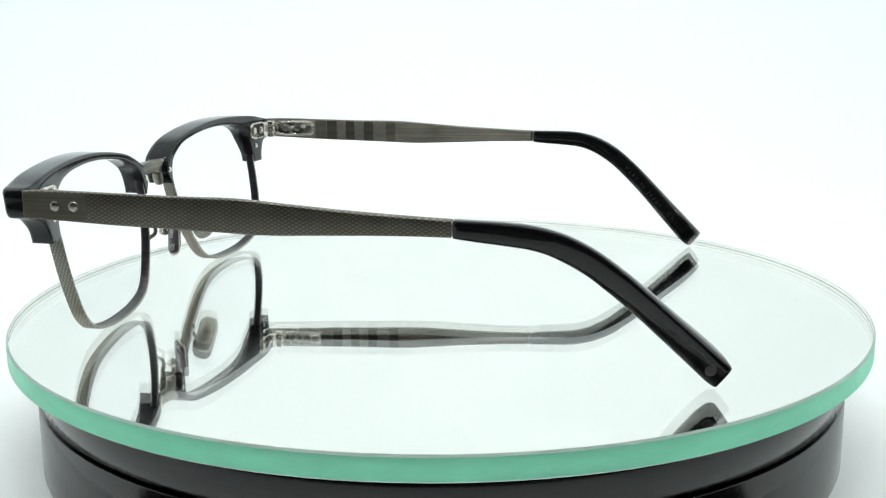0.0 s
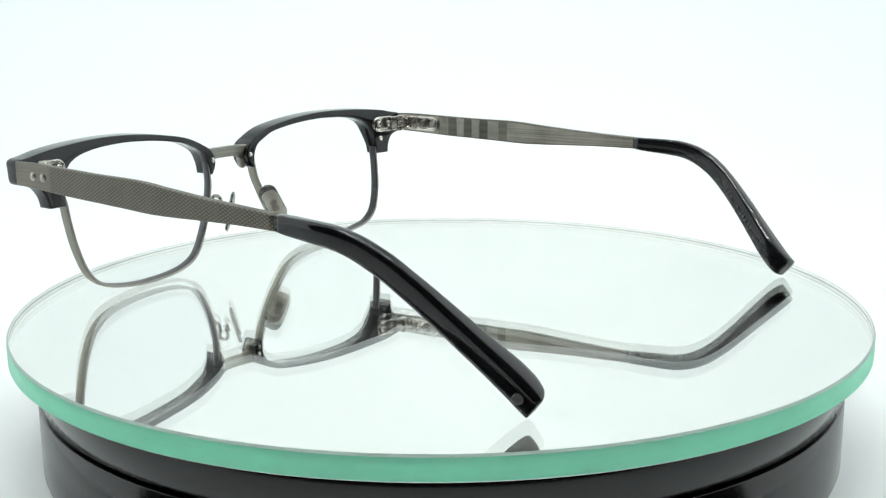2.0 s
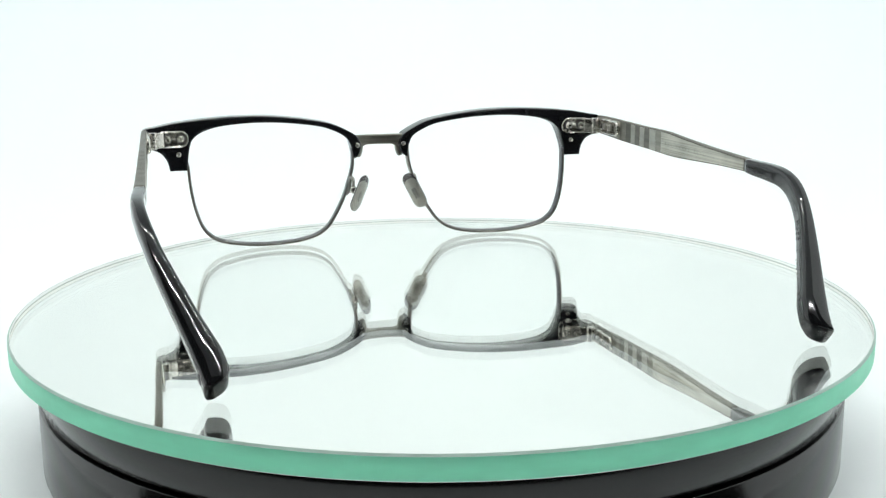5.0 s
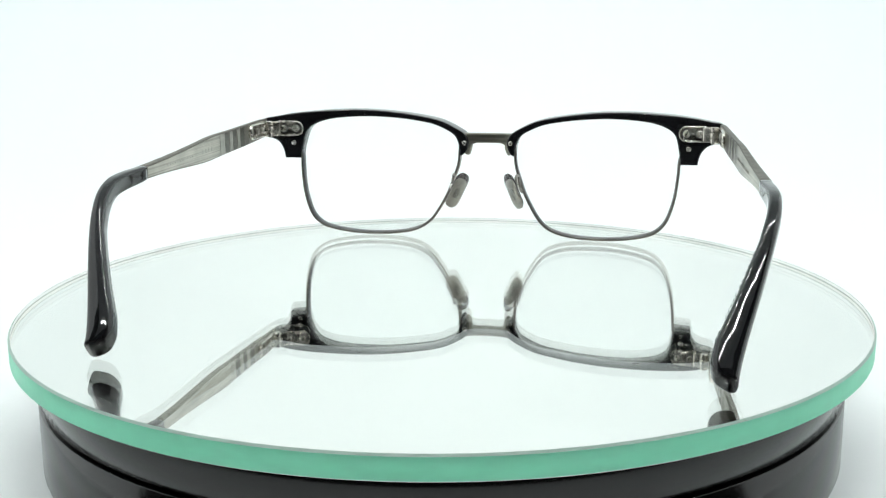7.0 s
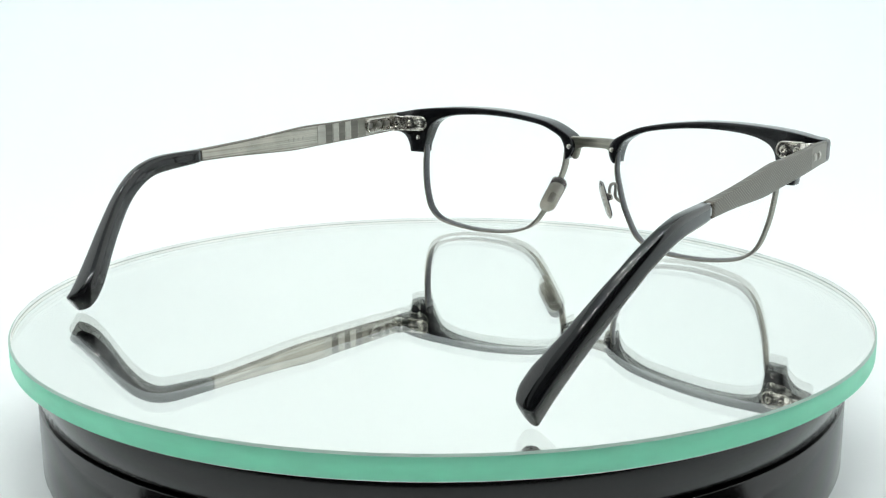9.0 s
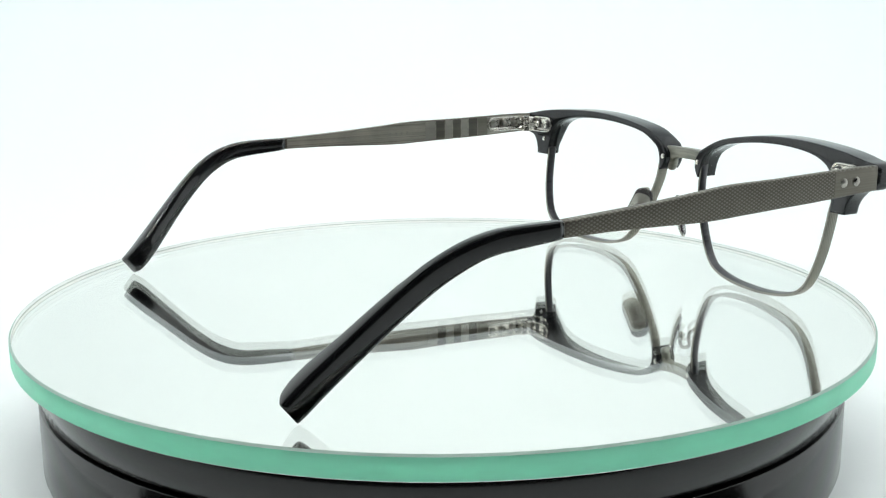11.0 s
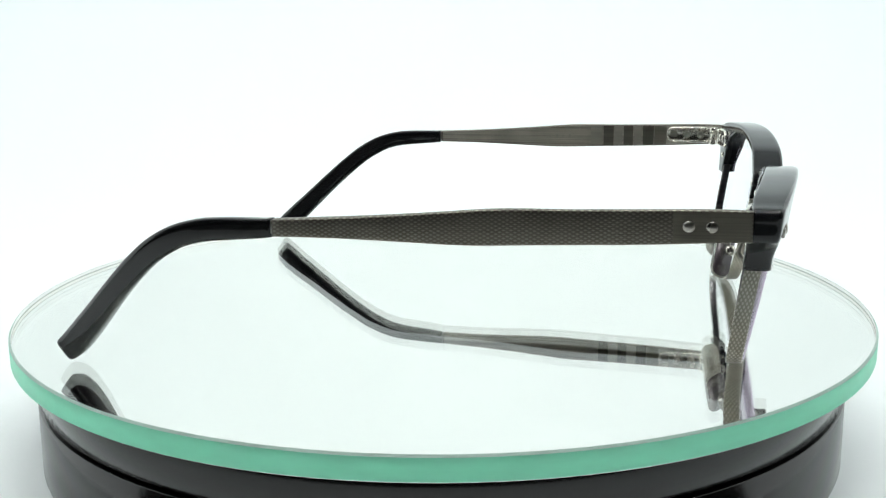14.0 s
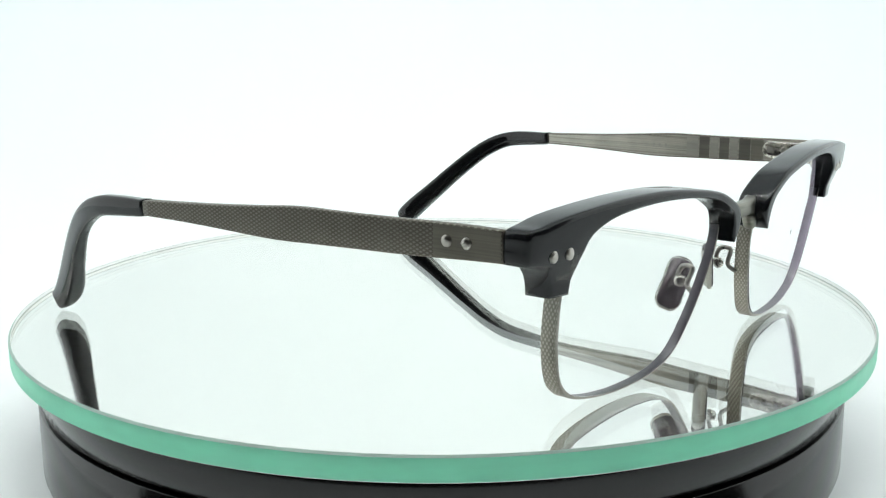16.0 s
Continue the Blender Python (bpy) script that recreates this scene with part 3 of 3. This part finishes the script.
    def skin(y0, y1, proud, inset=0.35, outside=False):
        picked = [r for r in rows if y1 < r[0] < y0]
        ends = []
        for y in (y0, y1):
            ends.append(np.array([y, np.interp(-y, [-r[0] for r in rows], [r[1] for r in rows]), np.interp(-y, [-r[0] for r in rows], [r[2] for r in rows])]))
        rings = []
        for y, top, low in [ends[0], *picked, ends[1]]:
            thick = 1.5 + 0.9 * max(0.0, (-y - 40) / 47.0)
            x = smooth_x(table, y) - thick
            if outside:
                x = smooth_x(table, y)
                rings.append([(s * (x + proud) * MM, y * MM, (top - inset) * MM), (s * (x - 0.1) * MM, y * MM, (top - inset + 0.02) * MM),
                              (s * (x - 0.1) * MM, y * MM, (low + inset - 0.02) * MM), (s * (x + proud) * MM, y * MM, (low + inset) * MM)])
                continue
            rings.append([(s * (x - proud) * MM, y * MM, (top - inset) * MM), (s * (x + 0.1) * MM, y * MM, (top - inset + 0.02) * MM),
                          (s * (x + 0.1) * MM, y * MM, (low + inset - 0.02) * MM), (s * (x - proud) * MM, y * MM, (low + inset) * MM)])
        return loft(rings)
    part("outer_plate", skin(-4.6, -17.5, 0.03, 0.3, True), PLAIN, temple, "plain brushed silver round the rivets", smooth=False)
    part("inner_face", skin(-5.2, -86.8, 0.06), BRUSHED, temple, "brushed antique silver inner face", smooth=False)
    for y0, y1 in ((-24.2, -27.3), (-30.1, -32.8), (-35.7, -38.6)):
        part("dark_band", skin(y0, y1, 0.10), PATINA, temple, "darkened recessed band", smooth=False)
    for y0, y1 in ((-27.7, -29.8), (-33.2, -35.4), (-39.0, -42.3)):
        part("bright_band", skin(y0, y1, 0.16), BRIGHT, temple, "bright raised band", smooth=False)
    for y0, y1 in ((-20.6, -24.0), (-42.5, -45.5)) if side == "R" else ((-20.6, -24.0),):
        part("tarnish", skin(y0, y1, 0.08), MID_SILVER, temple, "darker stretch of the inner face", smooth=False)
    # lettering bars
    bars = ((-48.5, 1.2), (-50.4, 1.0), (-52.2, 1.3), (-54.2, 1.2)) + tuple((-61.0 - 1.5 * k, 0.7) for k in range(11) if k not in (3, 6)) if side == "L" else tuple((-48.0 - 1.55 * k, 1.0) for k in range(14) if k != 9)
    for y, w in bars:
        top = np.interp(-y, [-r[0] for r in rows], [(r[1] + r[2]) / 2 for r in rows])
        thick = 1.5 + 0.9 * max(0.0, (-y - 40) / 47.0)
        bm = bmesh.new()
        bmesh.ops.create_cube(bm, size=1)
        place(bm, Matrix.Translation((s * (smooth_x(table, y) - thick - 0.09) * MM, y * MM, top * MM)) @ Matrix.Diagonal((0.1 * MM, w * 0.5 * MM, 0.8 * w * MM, 1)))
        part("lettering_bar", bm, BRIGHT if side == "L" else BRUSHED, temple, smooth=False)
    # metal collar where the tip begins
    y = -87.5
    thick, xo = 2.3, smooth_x(table, -87.5)
    part("collar", loft([[(s * (xo - thick / 2 + u) * MM, (y + dy) * MM, (30.87 + v) * MM) for u, v in rounded(thick - 0.2, 2.4, 0.4, 3)] for dy in (-0.35, 0.35)]), NICKEL_DARK, temple)
    # nose pad and its arm
    pad = new("nose_pad")
    pad.parent = glasses
    c = Vector((-7.9, -7.1, 14.9) if s < 0 else (8.8, -6.6, 14.9)) * MM
    zax = Vector((-s * 0.42, 0.16, 0.89)).normalized()
    xax = Vector((s * 0.80, 0.60, 0.12))
    xax = (xax - xax.dot(zax) * zax).normalized()
    yax = zax.cross(xax)
    mm = Matrix((xax, yax, zax)).transposed().to_4x4()
    mm.translation = c
    rings = []
    for t, k in ((-0.95, 0.6), (-0.75, 0.88), (-0.3, 1.0), (0.3, 1.0), (0.75, 0.88), (0.9, 0.6)):
        rings.append([Vector((0.62 * t * MM + 0.3 * MM * (v / 6.5) ** 2, u * k * MM, v * k * MM)) for u, v in rounded(5.2, 11.2, 2.3, 5)])
    part("pad", place(loft(rings), mm), PAD, pad, "clear silicone nose pad with grained face")
    part("core", place(loft([[Vector((t * MM, u * MM, v * MM)) for u, v in rounded(4.6, 10.2, 1.7, 4)] for t in (0.35, 0.72)]), mm), MAUVE, pad, "dark mauve backing plate")
    part("insert", place(loft([[Vector((t * MM, u * MM, (v - 0.9) * MM)) for u, v in rounded(4.5, 9.4, 1.6, 4)] for t in (0.18, 0.33)]), mm), PLATE, pad, "silver embossed insert")
    part("insert_mark", place(loft([[Vector((t * MM, u * MM, (v - 0.9) * MM)) for u, v in rounded(2.0, 3.2, 0.3, 3)] for t in (0.08, 0.2)]), mm), NICKEL_DARK, pad)
    rr = [(i, LOOP[i]) for i in range(len(LOOP)) if LOOP[i][0] < 20 and 13.0 < LOOP[i][1] < 14.6]
    start = rr[0][1]
    p0 = Vector((s * (start[0] - 0.1), rim_y(*start) - 1.0, start[1]))
    path = curve_through([p0, p0 + Vector((-s * 0.7, -1.6, 1.6)), Vector((s * 9.9, -2.4, 18.8)), Vector((s * 9.5, -4.4, 19.0)), Vector((s * 9.6, -5.4, 17.2)), Vector((s * 9.7, -5.0, 15.8))], 6)
    part("arm", tube([Vector(q) * MM for q in path], 0.48 * MM, 8), NICKEL_DARK, pad, "bent wire arm")
    part("box", place(lathe([(0.3 * MM, -0.7 * MM), (1.15 * MM, -0.6 * MM), (1.25 * MM, 0.0), (1.15 * MM, 0.6 * MM), (0.3 * MM, 0.7 * MM)], 14), facing(Vector((s * 9.6, -5.0, 15.8)) * MM, (s * 0.8, 0.4, 0.3))), NICKEL, pad, "round screw box")

# faint stamped words on one tip's inner face
def tip_inner(f):
    """Middle of the inner face of the wearer's right tip, at the part f of its length."""
    places = np.linspace(0, 1, 12)
    y = float(np.interp(f, places, [(a[0] + b[0]) / 2 for a, b in zip(TIP_TOP, TIP_LOW)]))
    z = float(np.interp(f, places, [(a[1] + b[1]) / 2 for a, b in zip(TIP_TOP, TIP_LOW)]))
    ease = float(np.interp(f, [0.55, 0.85], [1, 0.4]))
    y, z = y - 1.15 * ease, z + 0.5 * ease
    thick = float(np.interp(f, [0.5, 0.7, 0.80], [3.2, 4.7, 5.9]))
    return Vector(((smooth_x(OUTER_R, y) - thick) * MM, y * MM, z * MM))


words = bpy.data.curves.new("words", "FONT")
words.body, words.size, words.extrude, words.align_y = "Made in Japan  CE", 1.0, 0.03, "CENTER"
words.space_character, words.space_word = 1.75, 1.2
carrier = new("words", words)
bpy.context.view_layer.update()
letters = bpy.data.meshes.new_from_object(carrier.evaluated_get(bpy.context.evaluated_depsgraph_get()))
bpy.data.objects.remove(carrier)
start, end = tip_inner(0.52), tip_inner(0.79)
ex = (end - start).normalized()
ez = Vector((-1, 0, 0))
ez = (ez - ez.dot(ex) * ex).normalized()
size = (end - start).length / max(v.co.x for v in letters.vertices)
turn = Matrix((ex, ez.cross(ex), ez)).transposed().to_4x4()
letters.transform(Matrix.Translation(start + ez * 0.14 * MM) @ turn @ Matrix.Diagonal((size, size, size, 1)))
letters.materials.clear()
letters.materials.append(MARK)
right_tip = [o for o in glasses.children if o.name.startswith("temple_tip") and o.data.vertices[0].co.x > 0][0]
stamp = new("stamped_words", letters)
stamp.parent = right_tip
stamp["label"] = "faint grey stamped words"

# emblem on one tip
part("tip_emblem", place(dome(1.1 * MM, 0.12 * MM, 20), facing((-(smooth_x(OUTER_L, -133.5) + 0.02) * MM, -133.6 * MM, 3.9 * MM), (-0.95, -0.22, -0.21))), RIM_INSIDE, glasses, "small round metal inlay")

# bridge
rings = []
for x in np.linspace(-8.2, 8.2, 25):
    k = abs(x) / 8.2
    top = 31.25 - 0.15 * (1 - k * k)
    low = 28.2 - 1.6 * min(1.0, max(0.0, k - 0.42) / 0.38) ** 1.6
    yc = 2.0 + 1.8 * (1 - k * k)
    rings.append([(x * MM, (yc + u) * MM, ((top + low) / 2 + v) * MM) for u, v in rounded(2.4, top - low, 0.5, 3)])
part("bridge", loft(rings, uvs=lambda i, j: (i * 0.68 * MM, rings[min(i, 24)][j % 16][2])), BRIDGE, glasses, "brushed antique silver bridge")
bridge = [o for o in glasses.children if o.name.startswith("bridge")][0]
for s in (-1, 1):
    lug = lathe([(0.1 * MM, -1.9 * MM), (0.75 * MM, -1.75 * MM), (1.15 * MM, -1.2 * MM), (1.3 * MM, 0.0), (1.2 * MM, 1.2 * MM), (0.9 * MM, 1.9 * MM), (0.1 * MM, 2.0 * MM)], 18)
    part("lug", place(lug, Matrix.Translation((s * 6.2 * MM, 2.9 * MM, 26.3 * MM)) @ Matrix.Rotation(radians(-s * 14), 4, "Y") @ Matrix.Diagonal((0.85, 1.15, 1.0, 1))), BRIDGE, bridge, "rounded silver lug under the brow")


# the front sits slightly askew on its temples
SKEW = Matrix(((1, 0, 0, 0), (0.003, 1, 0, 0), (0, 0, 1, 0), (0, 0, 0, 1)))
done = set()
for child in glasses.children:
    if child.name.split(".")[0] in ("lens", "rim", "brow", "bridge", "nose_pad"):
        for ob in (child, *child.children_recursive):
            if ob.data and ob.data.name not in done:
                ob.data.transform(SKEW)
                done.add(ob.data.name)


def motions():
    turned, spun = [], []
    for t, deg in enumerate(TURN):
        a = radians(deg - TURN_0)
        spot = Matrix.Rotation(a, 3, "Z") @ SEAT
        turned.append((float(t), pose(spot.x, spot.y, TOP, 0, 0, deg)))
        spun.append((float(t), pose(0, 0, TOP, 0, 0, deg - TURN_0)))
    walk(glasses, turned)
    walk(disc, spun)


motions()
